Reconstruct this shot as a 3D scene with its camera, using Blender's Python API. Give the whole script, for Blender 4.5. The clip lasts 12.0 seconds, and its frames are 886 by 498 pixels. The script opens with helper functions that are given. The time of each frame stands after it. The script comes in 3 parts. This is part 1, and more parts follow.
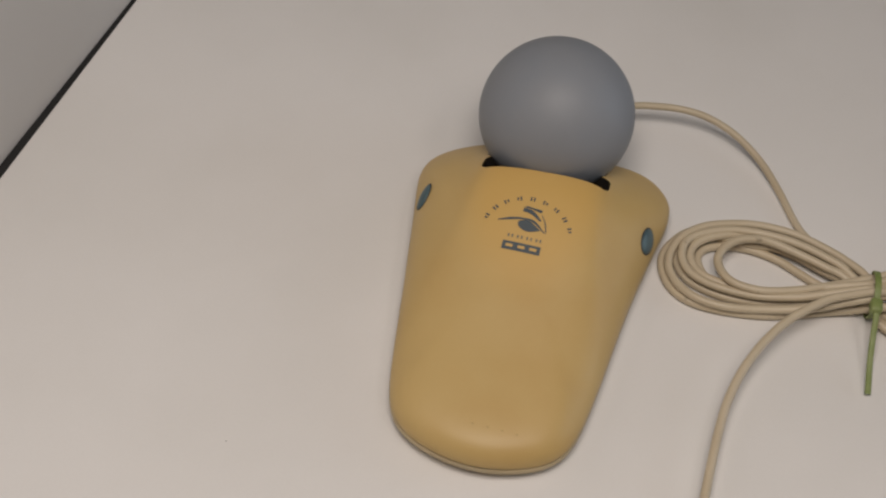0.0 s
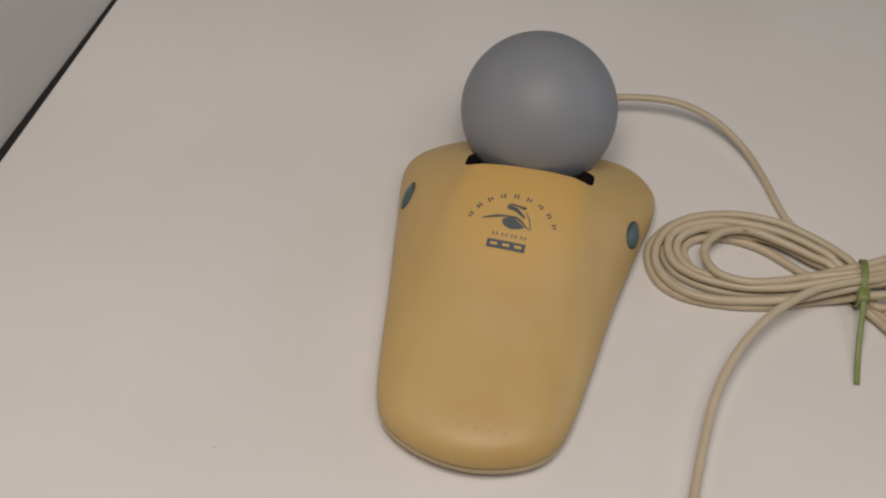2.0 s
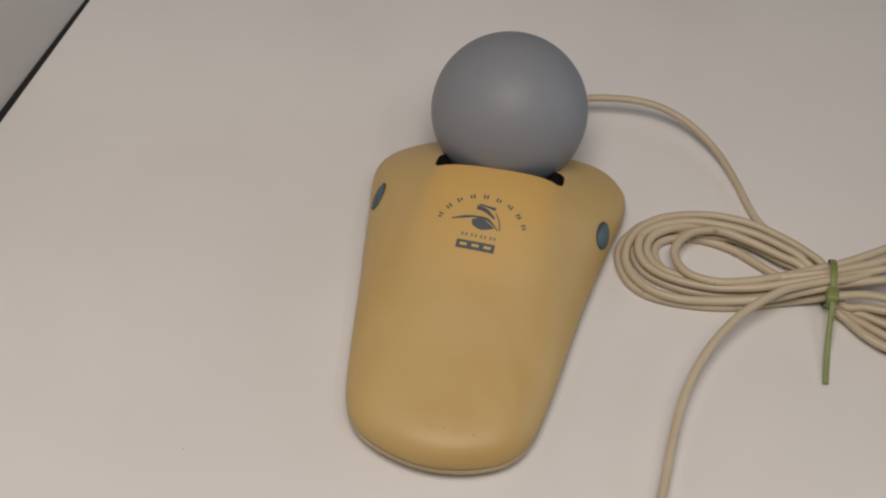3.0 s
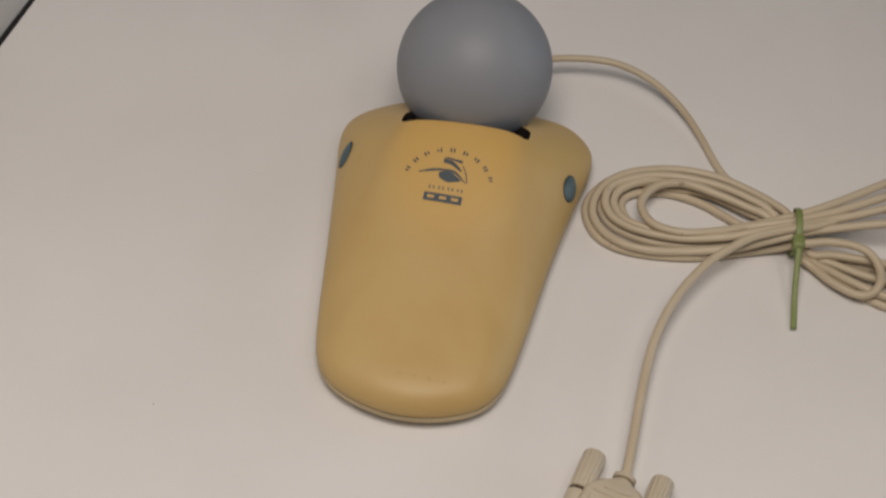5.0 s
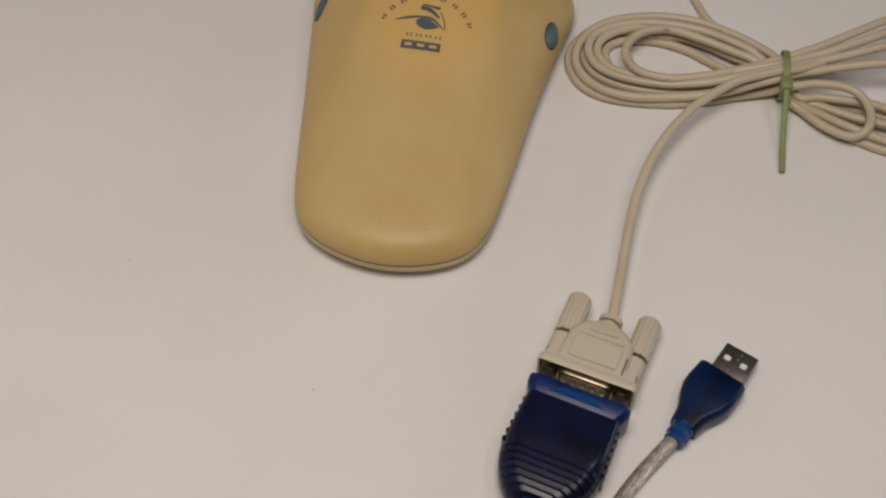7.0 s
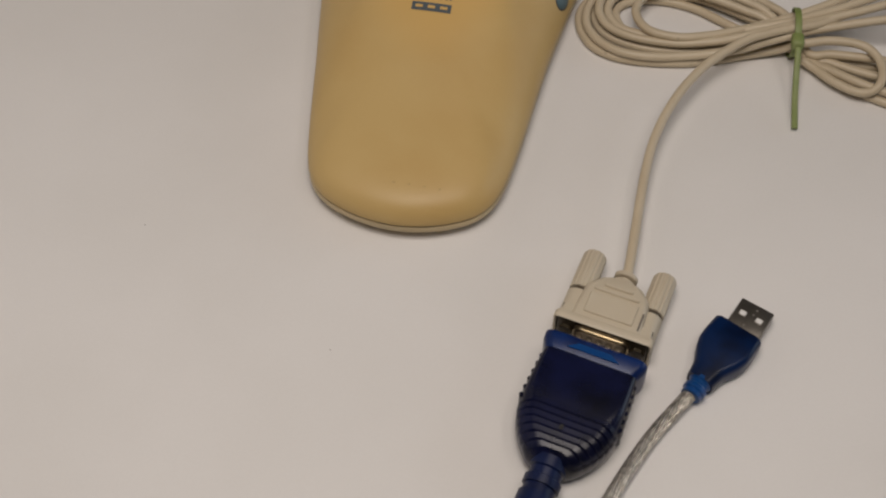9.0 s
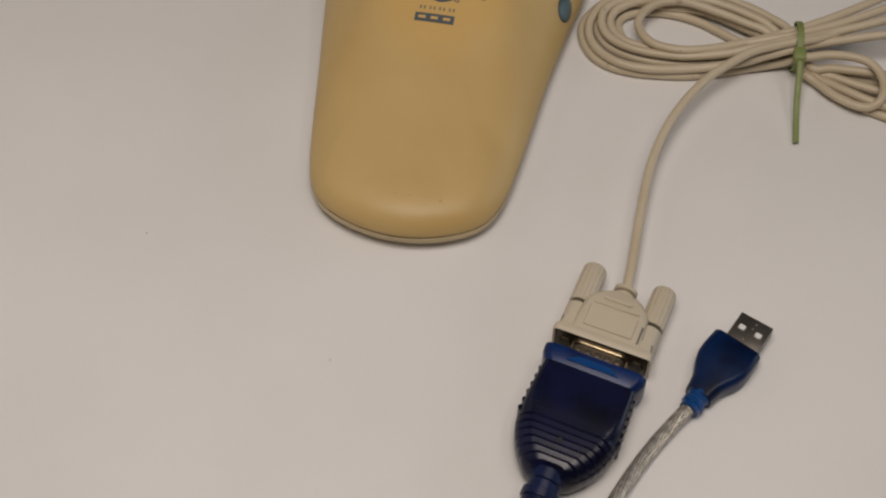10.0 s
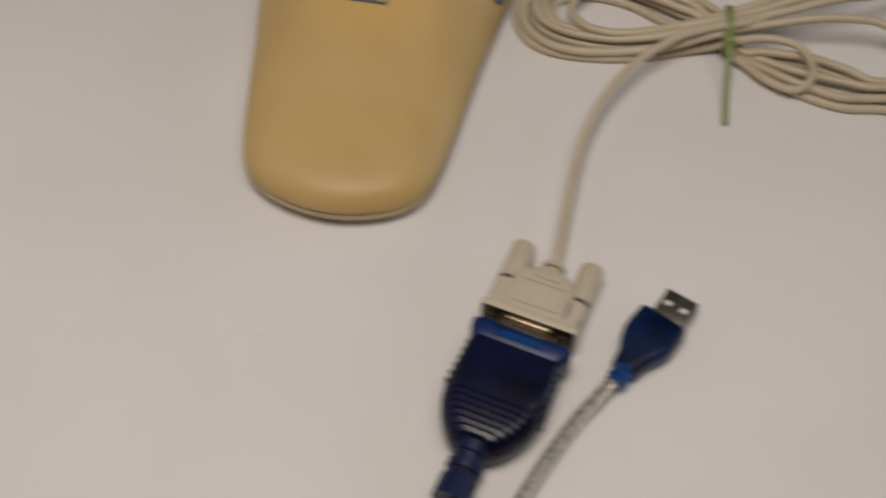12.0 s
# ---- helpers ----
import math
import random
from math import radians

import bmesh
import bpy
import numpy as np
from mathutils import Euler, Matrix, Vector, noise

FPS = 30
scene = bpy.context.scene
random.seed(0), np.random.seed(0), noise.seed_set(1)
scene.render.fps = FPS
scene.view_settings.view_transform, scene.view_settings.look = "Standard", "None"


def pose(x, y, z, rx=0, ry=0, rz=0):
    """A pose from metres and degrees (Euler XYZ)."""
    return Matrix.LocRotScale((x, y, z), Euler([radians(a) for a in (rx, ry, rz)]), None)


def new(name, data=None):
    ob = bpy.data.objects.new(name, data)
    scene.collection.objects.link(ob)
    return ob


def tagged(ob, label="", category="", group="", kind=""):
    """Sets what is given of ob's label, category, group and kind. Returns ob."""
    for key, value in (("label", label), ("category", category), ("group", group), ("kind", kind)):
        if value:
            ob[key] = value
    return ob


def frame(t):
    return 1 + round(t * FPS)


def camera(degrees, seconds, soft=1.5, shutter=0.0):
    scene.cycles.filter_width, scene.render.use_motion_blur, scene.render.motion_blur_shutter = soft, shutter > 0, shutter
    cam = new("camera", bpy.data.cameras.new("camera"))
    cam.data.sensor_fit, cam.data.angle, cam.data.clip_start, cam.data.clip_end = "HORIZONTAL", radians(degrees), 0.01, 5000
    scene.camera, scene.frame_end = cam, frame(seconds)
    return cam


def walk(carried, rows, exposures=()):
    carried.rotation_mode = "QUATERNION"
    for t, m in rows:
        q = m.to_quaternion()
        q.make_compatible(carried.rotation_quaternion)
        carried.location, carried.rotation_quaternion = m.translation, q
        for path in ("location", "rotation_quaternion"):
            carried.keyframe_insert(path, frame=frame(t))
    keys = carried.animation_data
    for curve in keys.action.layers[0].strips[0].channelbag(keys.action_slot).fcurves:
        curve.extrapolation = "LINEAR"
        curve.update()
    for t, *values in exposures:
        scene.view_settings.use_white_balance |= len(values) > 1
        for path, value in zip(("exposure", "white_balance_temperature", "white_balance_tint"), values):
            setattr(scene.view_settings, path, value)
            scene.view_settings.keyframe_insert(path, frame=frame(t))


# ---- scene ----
cam = camera(34.0, 12.0, soft=2.2, shutter=0.5)
ROWS = [  # seconds, place in metres, turn in degrees
    (0, -0.0000, -0.0000, 0.4598, 38.18, -1.63, 0.00),
    (0.5, 0.0082, 0.0016, 0.4631, 37.64, -1.06, -0.62),
    (1, 0.0042, 0.0061, 0.4585, 37.33, -1.16, -1.26),
    (1.5, 0.0035, 0.0068, 0.4599, 37.30, -0.66, -1.11),
    (2, 0.0051, 0.0073, 0.4628, 37.39, -0.81, -1.18),
    (2.5, 0.0105, 0.0082, 0.4617, 37.55, -0.85, -1.26),
    (3, 0.0124, 0.0068, 0.4627, 37.46, -1.12, -1.50),
    (4.8, 0.0145, -0.0143, 0.4534, 38.62, -1.26, -2.62),
    (5, 0.0142, -0.0166, 0.4462, 38.62, -1.27, -2.96),
    (5.5, 0.0196, -0.0268, 0.4280, 37.99, -0.52, -3.37),
    (6, 0.0213, -0.0291, 0.4256, 36.35, -0.43, -3.61),
    (6.5, 0.0223, -0.0296, 0.4225, 35.84, -0.33, -3.89),
    (7, 0.0203, -0.0315, 0.4214, 35.55, -0.48, -4.06),
    (7.2, 0.0158, -0.0367, 0.4159, 36.21, -0.73, -4.48),
    (8.8, 0.0178, -0.0368, 0.4193, 34.49, -0.07, -4.26),
    (9, 0.0163, -0.0385, 0.4171, 34.93, 0.10, -4.58),
    (9.5, 0.0163, -0.0371, 0.4175, 35.06, 0.03, -4.27),
    (10, 0.0173, -0.0362, 0.4202, 34.95, -0.10, -4.09),
    (10.5, 0.0184, -0.0347, 0.4199, 34.93, -0.18, -4.15),
    (11, 0.0199, -0.0339, 0.4174, 35.13, -0.16, -4.08),
    (11.5, 0.0188, -0.0337, 0.4181, 35.11, -0.33, -4.05),
    (11.8, 0.0166, -0.0414, 0.4148, 35.59, -0.26, -4.11),
    (12, 0.0294, -0.0484, 0.4177, 35.26, -1.23, -4.69),
]
walk(cam, [(t, pose(x, y, z, rx, ry, rz)) for t, x, y, z, rx, ry, rz in ROWS], exposures=[(0.0, -0.06), (6.0, -0.05), (9.0, -0.16), (12.0, -0.16)])

# ---- world and light ----
world = bpy.data.worlds.new("world")
scene.world = world
world.use_nodes = True
bg = world.node_tree.nodes["Background"]
bg.inputs["Color"].default_value = (0.80, 0.88, 1.0, 1)
bg.inputs["Strength"].default_value = 1.0

SHEET_POSE = pose(-0.1495, 0.454, 0, 0, 0, -21)  # the sheet and the side board stand turned to the camera; the board runs along this frame's y axis

LAMPS = (  # the lamp panels over the table: place and turn, power, size
    (pose(0.0, 0.07, 0.745, 0, 0, -21), 3.78, (0.34, 0.36)),
    (pose(0.36, 0.10, 0.745, 0, 0, -21), 0.6, (0.12, 0.30)),
)
TONE = (1.0, 0.90, 0.822)
for place, power, size in LAMPS:
    lamp_data = bpy.data.lights.new("lamp_light", "AREA")
    lamp_data.shape, lamp_data.size, lamp_data.size_y = "RECTANGLE", *size
    lamp_data.energy, lamp_data.color = power, TONE
    lamp_light = new("lamp_light", lamp_data)
    lamp_light.matrix_world = place
fill_data = bpy.data.lights.new("fill_light", "AREA")  # added bluish fill from the right, unseen, in the east wall's opening
fill_data.shape, fill_data.size, fill_data.size_y = "RECTANGLE", 1.3, 1.1
fill_data.energy, fill_data.color = 4.2, (0.72, 0.86, 1.0)
fill_lamp = new("fill_light", fill_data)
fill_lamp.matrix_world = pose(2.19, 0.4, 0.75, 0, 90, 0)


# ---- materials ----
def shader(name, color, rough=0.5, metal=0.0, grain=0.0, scale=400.0, bump=0.0, stain=None, stain_scale=20.0, spec=0.5, trans=0.0, coat=0.0):
    """A node material: base colour with fine grain, broad stains and a fine relief."""
    m = bpy.data.materials.new(name)
    m.use_nodes = True
    nt = m.node_tree
    b = nt.nodes["Principled BSDF"]
    b.inputs["Roughness"].default_value = rough
    b.inputs["Metallic"].default_value = metal
    b.inputs["Specular IOR Level"].default_value = spec
    b.inputs["Transmission Weight"].default_value = trans
    b.inputs["Coat Weight"].default_value = coat
    co = nt.nodes.new("ShaderNodeTexCoord")
    col = nt.nodes.new("ShaderNodeRGB")
    col.outputs[0].default_value = (*color, 1)
    last = col.outputs[0]
    if stain:
        n = nt.nodes.new("ShaderNodeTexNoise")
        n.inputs["Scale"].default_value = stain_scale
        n.inputs["Detail"].default_value = 5
        nt.links.new(co.outputs["Object"], n.inputs["Vector"])
        ramp = nt.nodes.new("ShaderNodeMapRange")
        ramp.inputs["From Min"].default_value, ramp.inputs["From Max"].default_value = 0.42, 0.7
        nt.links.new(n.outputs["Fac"], ramp.inputs["Value"])
        mix = nt.nodes.new("ShaderNodeMixRGB")
        mix.inputs["Color2"].default_value = (*stain, 1)
        nt.links.new(ramp.outputs[0], mix.inputs["Fac"])
        nt.links.new(last, mix.inputs["Color1"])
        last = mix.outputs[0]
    if grain or bump:
        g = nt.nodes.new("ShaderNodeTexNoise")
        g.inputs["Scale"].default_value = scale
        g.inputs["Detail"].default_value = 3
        nt.links.new(co.outputs["Object"], g.inputs["Vector"])
        if grain:
            r = nt.nodes.new("ShaderNodeMapRange")
            r.inputs["To Min"].default_value, r.inputs["To Max"].default_value = 1 - grain, 1 + grain
            nt.links.new(g.outputs["Fac"], r.inputs["Value"])
            mul = nt.nodes.new("ShaderNodeMixRGB")
            mul.blend_type = "MULTIPLY"
            mul.inputs["Fac"].default_value = 1
            nt.links.new(last, mul.inputs["Color1"])
            nt.links.new(r.outputs[0], mul.inputs["Color2"])
            last = mul.outputs[0]
        if bump:
            bn = nt.nodes.new("ShaderNodeBump")
            bn.inputs["Strength"].default_value = bump
            bn.inputs["Distance"].default_value = 0.0003
            nt.links.new(g.outputs["Fac"], bn.inputs["Height"])
            nt.links.new(bn.outputs[0], b.inputs["Normal"])
    nt.links.new(last, b.inputs["Base Color"])
    return m


M_SHEET = shader("white_sheet", (0.74, 0.72, 0.70), 0.55, grain=0.02, scale=900, bump=0.05, stain=(0.70, 0.68, 0.655), stain_scale=9, spec=0.3)
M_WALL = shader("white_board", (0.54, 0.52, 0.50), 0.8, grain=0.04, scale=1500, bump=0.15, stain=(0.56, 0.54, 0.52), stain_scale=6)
M_GAP = shader("gap_shade_black", (0.012, 0.011, 0.011), 0.7, grain=0.2, scale=700, bump=0.1)
M_YELLOW = shader("yellowed_plastic", (0.545, 0.383, 0.156), 0.44, grain=0.03, scale=1800, bump=0.10, stain=(0.515, 0.345, 0.13), stain_scale=26, spec=0.4)
_nt = M_YELLOW.node_tree  # a more orange patch on the middle of the shell, fading outwards
_co, _xyz = _nt.nodes.new("ShaderNodeTexCoord"), _nt.nodes.new("ShaderNodeVectorMath")
_xyz.operation = "MULTIPLY"
_xyz.inputs[1].default_value = (34.0, 21.0, 0.0)
_nt.links.new(_co.outputs["Object"], _xyz.inputs[0])
_far = _nt.nodes.new("ShaderNodeVectorMath")
_far.operation = "LENGTH"
_nt.links.new(_xyz.outputs[0], _far.inputs[0])
_ramp = _nt.nodes.new("ShaderNodeMapRange")
_ramp.interpolation_type = "SMOOTHSTEP"
_ramp.inputs["From Min"].default_value, _ramp.inputs["From Max"].default_value = 1.15, 0.55
_ramp.inputs["To Max"].default_value = 0.68
_nt.links.new(_far.outputs["Value"], _ramp.inputs["Value"])
_patch = _nt.nodes.new("ShaderNodeMixRGB")
_patch.inputs["Color2"].default_value = (0.60, 0.37, 0.105, 1)
_base = _nt.nodes["Principled BSDF"].inputs["Base Color"]
_nt.links.new(_base.links[0].from_socket, _patch.inputs["Color1"])
_nt.links.new(_ramp.outputs[0], _patch.inputs["Fac"])
_nt.links.new(_patch.outputs[0], _base)
M_BEIGE = shader("beige_plastic", (0.53, 0.42, 0.25), 0.45, grain=0.03, scale=1800, bump=0.1, stain=(0.45, 0.36, 0.22), stain_scale=30)
M_BALL = shader("grey_rubber", (0.236, 0.248, 0.27), 0.5, grain=0.03, scale=2500, bump=0.12, stain=(0.222, 0.24, 0.27), stain_scale=30, spec=0.4)
M_DARK = shader("black_plastic_gap_shade", (0.026, 0.022, 0.019), 0.5, grain=0.1, bump=0.05)
M_TEAL = shader("teal_plastic", (0.075, 0.125, 0.14), 0.4, grain=0.05, scale=1500, stain=(0.06, 0.10, 0.115), stain_scale=200)
M_INK = shader("dark_blue_ink", (0.060, 0.078, 0.090), 0.5, grain=0.12, scale=3000)
M_INK_THIN = shader("thin_dark_ink", (0.17, 0.155, 0.11), 0.5, grain=0.15, scale=3000, stain=(0.12, 0.13, 0.12), stain_scale=700)
M_FAINT = shader("faint_dull_plastic", (0.495, 0.348, 0.142), 0.5, grain=0.05, scale=900)
M_SHELL = shader("tan_plated_steel", (0.12, 0.10, 0.075), 0.45, metal=0.6, grain=0.1, scale=600, bump=0.1, stain=(0.16, 0.12, 0.08), stain_scale=220)
M_GILT_GLINT = shader("gilt_glint_steel", (0.31, 0.25, 0.16), 0.33, metal=1.0, grain=0.05, scale=900, bump=0.05, stain=(0.4, 0.3, 0.17), stain_scale=300)
M_USB = shader("worn_steel", (0.21, 0.19, 0.165), 0.36, metal=0.85, grain=0.06, scale=900, bump=0.08, stain=(0.17, 0.155, 0.135), stain_scale=200)
M_CABLE = shader("cream_cable_jacket", (0.55, 0.465, 0.335), 0.42, grain=0.04, scale=900, bump=0.05, stain=(0.49, 0.405, 0.28), stain_scale=40)
_nt = M_CABLE.node_tree  # sparse dark scuffs on the jacket
_co, _spot = _nt.nodes.new("ShaderNodeTexCoord"), _nt.nodes.new("ShaderNodeTexNoise")
_spot.inputs["Scale"].default_value = 130
_nt.links.new(_co.outputs["Object"], _spot.inputs["Vector"])
_ramp = _nt.nodes.new("ShaderNodeMapRange")
_ramp.inputs["From Min"].default_value, _ramp.inputs["From Max"].default_value = 0.69, 0.76
_ramp.inputs["To Max"].default_value = 0.55
_nt.links.new(_spot.outputs["Fac"], _ramp.inputs["Value"])
_scuff = _nt.nodes.new("ShaderNodeMixRGB")
_scuff.inputs["Color2"].default_value = (0.16, 0.12, 0.075, 1)
_base = _nt.nodes["Principled BSDF"].inputs["Base Color"]
_nt.links.new(_base.links[0].from_socket, _scuff.inputs["Color1"])
_nt.links.new(_ramp.outputs[0], _scuff.inputs["Fac"])
_nt.links.new(_scuff.outputs[0], _base)
M_CREAM = shader("cream_moulded_plastic", (0.54, 0.475, 0.365), 0.45, grain=0.03, scale=1500, bump=0.1, stain=(0.53, 0.455, 0.34), stain_scale=60)
M_GREEN = shader("green_tie_plastic", (0.19, 0.24, 0.07), 0.5, grain=0.1, scale=900, bump=0.1, stain=(0.23, 0.27, 0.10), stain_scale=120)
M_BRASS = shader("dull_plated_steel", (0.05, 0.038, 0.020), 0.3, metal=0.4, grain=0.1, scale=600, bump=0.1, stain=(0.035, 0.025, 0.014), stain_scale=220)
M_STEEL = shader("bright_steel", (0.66, 0.61, 0.54), 0.4, metal=1.0, grain=0.05, scale=900, bump=0.08, stain=(0.5, 0.47, 0.43), stain_scale=200)
M_BLUE = shader("dark_blue_translucent_plastic", (0.0050, 0.0070, 0.034), 0.27, grain=0.15, scale=300, bump=0.06, stain=(0.0025, 0.003, 0.009), stain_scale=60, spec=0.36)
M_BLUE_EDGE = shader("clear_blue_plastic", (0.004, 0.022, 0.11), 0.3, grain=0.12, scale=400, bump=0.05, stain=(0.003, 0.008, 0.045), stain_scale=110, spec=0.3)
M_BLUE_NECK = shader("blue_soft_plastic", (0.0025, 0.009, 0.050), 0.38, grain=0.1, scale=500, bump=0.06, stain=(0.002, 0.005, 0.028), stain_scale=90, spec=0.3)
M_BLUE_PLUG = shader("blue_plug_plastic", (0.0025, 0.014, 0.060), 0.32, grain=0.12, scale=400, bump=0.06, stain=(0.002, 0.005, 0.020), stain_scale=90, spec=0.32)
M_BLUE_LIGHT = shader("light_blue_clear_plastic", (0.004, 0.068, 0.27), 0.28, grain=0.08, scale=500, bump=0.05, stain=(0.008, 0.07, 0.24), stain_scale=150, trans=0.3)
M_CLEAR = shader("clear_cable_jacket", (0.92, 0.91, 0.88), 0.12, grain=0.03, scale=500, bump=0.08, stain=(0.85, 0.83, 0.79), stain_scale=80, trans=0.95)
# for the dust specks, and for the painted shade of the hood's slit
M_DUST_SHADE = shader("grey_dust_slit_shade", (0.16, 0.14, 0.12), 0.9, grain=0.2, scale=2000)
M_FOIL = shader("braided_screen", (0.82, 0.78, 0.72), 0.36, metal=0.85, grain=0.3, scale=1400, bump=0.4, stain=(0.42, 0.385, 0.34), stain_scale=420)
M_ROOM = shader("dull_room_paint", (0.20, 0.175, 0.15), 0.9, grain=0.05, scale=60, bump=0.1, stain=(0.17, 0.15, 0.13), stain_scale=2)
M_ROOM_FLOOR = shader("brown_wood", (0.16, 0.10, 0.06), 0.5, grain=0.15, scale=40, bump=0.1, stain=(0.11, 0.07, 0.04), stain_scale=5)


# ---- mesh helpers ----
def mesh_of(name, bm, material, smooth=True):
    bmesh.ops.recalc_face_normals(bm, faces=bm.faces)
    me = bpy.data.meshes.new(name)
    bm.to_mesh(me)
    bm.free()
    me.materials.append(material)
    if smooth:
        for p in me.polygons:
            p.use_smooth = True
        me.set_sharp_from_angle(angle=radians(38))
    return me


def part(name, bm, material, parent, label="", smooth=True):
    ob = new(name, mesh_of(name, bm, material, smooth))
    ob.parent = parent
    if label:
        tagged(ob, label)
    return ob


def thing(name, m, label, category, group="", kind=""):
    ob = new(name)
    ob.empty_display_size = 0.01
    ob.matrix_world = m
    return tagged(ob, label, category, group, kind)


def box(x0, x1, y0, y1, z0, z1, bevel=0.0, seg=3, bm=None):
    b = bmesh.new()
    bmesh.ops.create_cube(b, size=1)
    for v in b.verts:
        v.co = ((x0 + x1) / 2 + v.co.x * (x1 - x0), (y0 + y1) / 2 + v.co.y * (y1 - y0), (z0 + z1) / 2 + v.co.z * (z1 - z0))
    if bevel:
        bmesh.ops.bevel(b, geom=b.edges[:], offset=bevel, segments=seg, profile=0.5, affect="EDGES")
    if bm is None:
        return b
    me = bpy.data.meshes.new("tmp")
    b.to_mesh(me)
    b.free()
    bm.from_mesh(me)
    bpy.data.meshes.remove(me)
    return bm


def glide(pts, n=12):
    """A smooth line through the points."""
    p = [Vector(q) for q in pts]
    p = [p[0] * 2 - p[1]] + p + [p[-1] * 2 - p[-2]]
    out = []
    for i in range(1, len(p) - 2):
        a, b, c, d = p[i - 1:i + 3]
        for k in range(n):
            t = k / n
            out.append(0.5 * (2 * b + (c - a) * t + (2 * a - 5 * b + 4 * c - d) * t * t + (3 * b - a - 3 * c + d) * t ** 3))
    out.append(p[-2])
    return out


def sweep(path, section, closed=True, turn=None, bm=None):
    """A section (pairs across and up; or a function of 0..1 that gives one) carried along a path, ends capped."""
    bm = bm or bmesh.new()
    rings = []
    n = len(path)
    for i, c in enumerate(path):
        ahead = (path[min(i + 1, n - 1)] - path[max(i - 1, 0)]).normalized()
        side = ahead.cross(Vector((0, 0, 1)))
        side = side.normalized() if side.length > 1e-4 else Vector((1, 0, 0))
        up = side.cross(ahead)
        s = section(i / (n - 1)) if callable(section) else section
        w = turn * i if turn else 0.0
        ca, sa = math.cos(w), math.sin(w)
        rings.append([bm.verts.new(c + side * (a * ca - b * sa) + up * (a * sa + b * ca)) for a, b in s])
    for r, q in zip(rings, rings[1:]):
        for k in range(len(r)):
            j = (k + 1) % len(r)
            bm.faces.new((r[k], r[j], q[j], q[k]))
    bm.faces.new(rings[0])
    bm.faces.new(rings[-1][::-1])
    return bm


def circle(r, n=14, rz=None):
    rz = r if rz is None else rz
    return [(r * math.cos(2 * math.pi * k / n), rz * math.sin(2 * math.pi * k / n)) for k in range(n)]


def rounded(w, h, r, n=4, z=0.0):
    """A rectangle w by h with round corners, about (0, z)."""
    out = []
    for cx, cy, a0 in ((w / 2 - r, h / 2 - r, 0), (-w / 2 + r, h / 2 - r, 90), (-w / 2 + r, -h / 2 + r, 180), (w / 2 - r, -h / 2 + r, 270)):
        for k in range(n + 1):
            a = radians(a0 + 90 * k / n)
            out.append((cx + r * math.cos(a), z + cy + r * math.sin(a)))
    return out


def loft(rings, bm=None):
    """Skin between rings of equally many points, ends capped."""
    bm = bm or bmesh.new()
    vs = [[bm.verts.new(p) for p in r] for r in rings]
    for r, q in zip(vs, vs[1:]):
        for k in range(len(r)):
            j = (k + 1) % len(r)
            bm.faces.new((r[k], r[j], q[j], q[k]))
    bm.faces.new(vs[0])
    bm.faces.new(vs[-1][::-1])
    return bm


def tube(pts, r, n=12, seg=14):
    return sweep(glide([[c / 1000 for c in p] for p in pts], n), circle(r / 1000, seg))


# ---- the sheet, the side board and the room ----
def setting(name, bm, material, m, label, category):
    ob = new(name, mesh_of(name, bm, material, False))
    ob.matrix_world = m
    return tagged(ob, label, category, kind="structure")


setting("table_top", box(-0.0005, 1.3, -0.9, 0.85, -0.004, 0.0), M_SHEET, SHEET_POSE, "matt white sheet that covers the table", "table top")
setting("wall_left", box(-0.012, 0.0, -1.0, 0.80, 0.0006, 0.42), M_WALL, SHEET_POSE @ pose(-0.0015, 0, 0, 0, 0, -0.8), "white board that stands beside the sheet", "board")
FLOOR = -0.75
setting("floor", box(-2.4, 2.4, -2.4, 2.6, FLOOR - 0.1, FLOOR), M_ROOM_FLOOR, pose(0, 0, 0), "brown floor of the room", "floor")
setting("ceiling", box(-2.4, 2.4, -2.4, 2.6, 1.75, 1.85), M_ROOM, pose(0, 0, 0), "dull ceiling of the room", "ceiling")
setting("wall_north", box(-2.4, 2.4, 2.5, 2.6, FLOOR, 1.75), M_ROOM, pose(0, 0, 0), "dull room wall", "wall")
setting("wall_south", box(-2.4, 2.4, -2.4, -2.3, FLOOR, 1.75), M_ROOM, pose(0, 0, 0), "dull room wall", "wall")
setting("wall_west", box(-2.4, -2.3, -2.3, 2.5, FLOOR, 1.75), M_ROOM, pose(0, 0, 0), "dull room wall", "wall")
# unseen wall; its opening is added for the bluish fill
bm = bmesh.new()
for q in ((-2.3, 2.5, FLOOR, 0.2), (-2.3, 2.5, 1.3, 1.75), (-2.3, -0.25, 0.2, 1.3), (1.05, 2.5, 0.2, 1.3)):
    box(2.3, 2.4, *q, bm=bm)
setting("wall_east", bm, M_ROOM, pose(0, 0, 0), "dull room wall, unseen, with an opening added for the bluish fill", "wall")
setting("table_base", box(-0.05, 1.3, -0.9, 0.85, FLOOR, -0.0045), M_ROOM_FLOOR, SHEET_POSE, "plain table under the sheet", "table")
# black strip put in for the shade of the tapering gap beside the sheet
bm = bmesh.new()
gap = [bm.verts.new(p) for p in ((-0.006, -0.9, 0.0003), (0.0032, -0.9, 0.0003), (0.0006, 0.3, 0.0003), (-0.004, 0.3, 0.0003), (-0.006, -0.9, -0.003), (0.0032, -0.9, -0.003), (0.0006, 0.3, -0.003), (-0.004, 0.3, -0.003))]
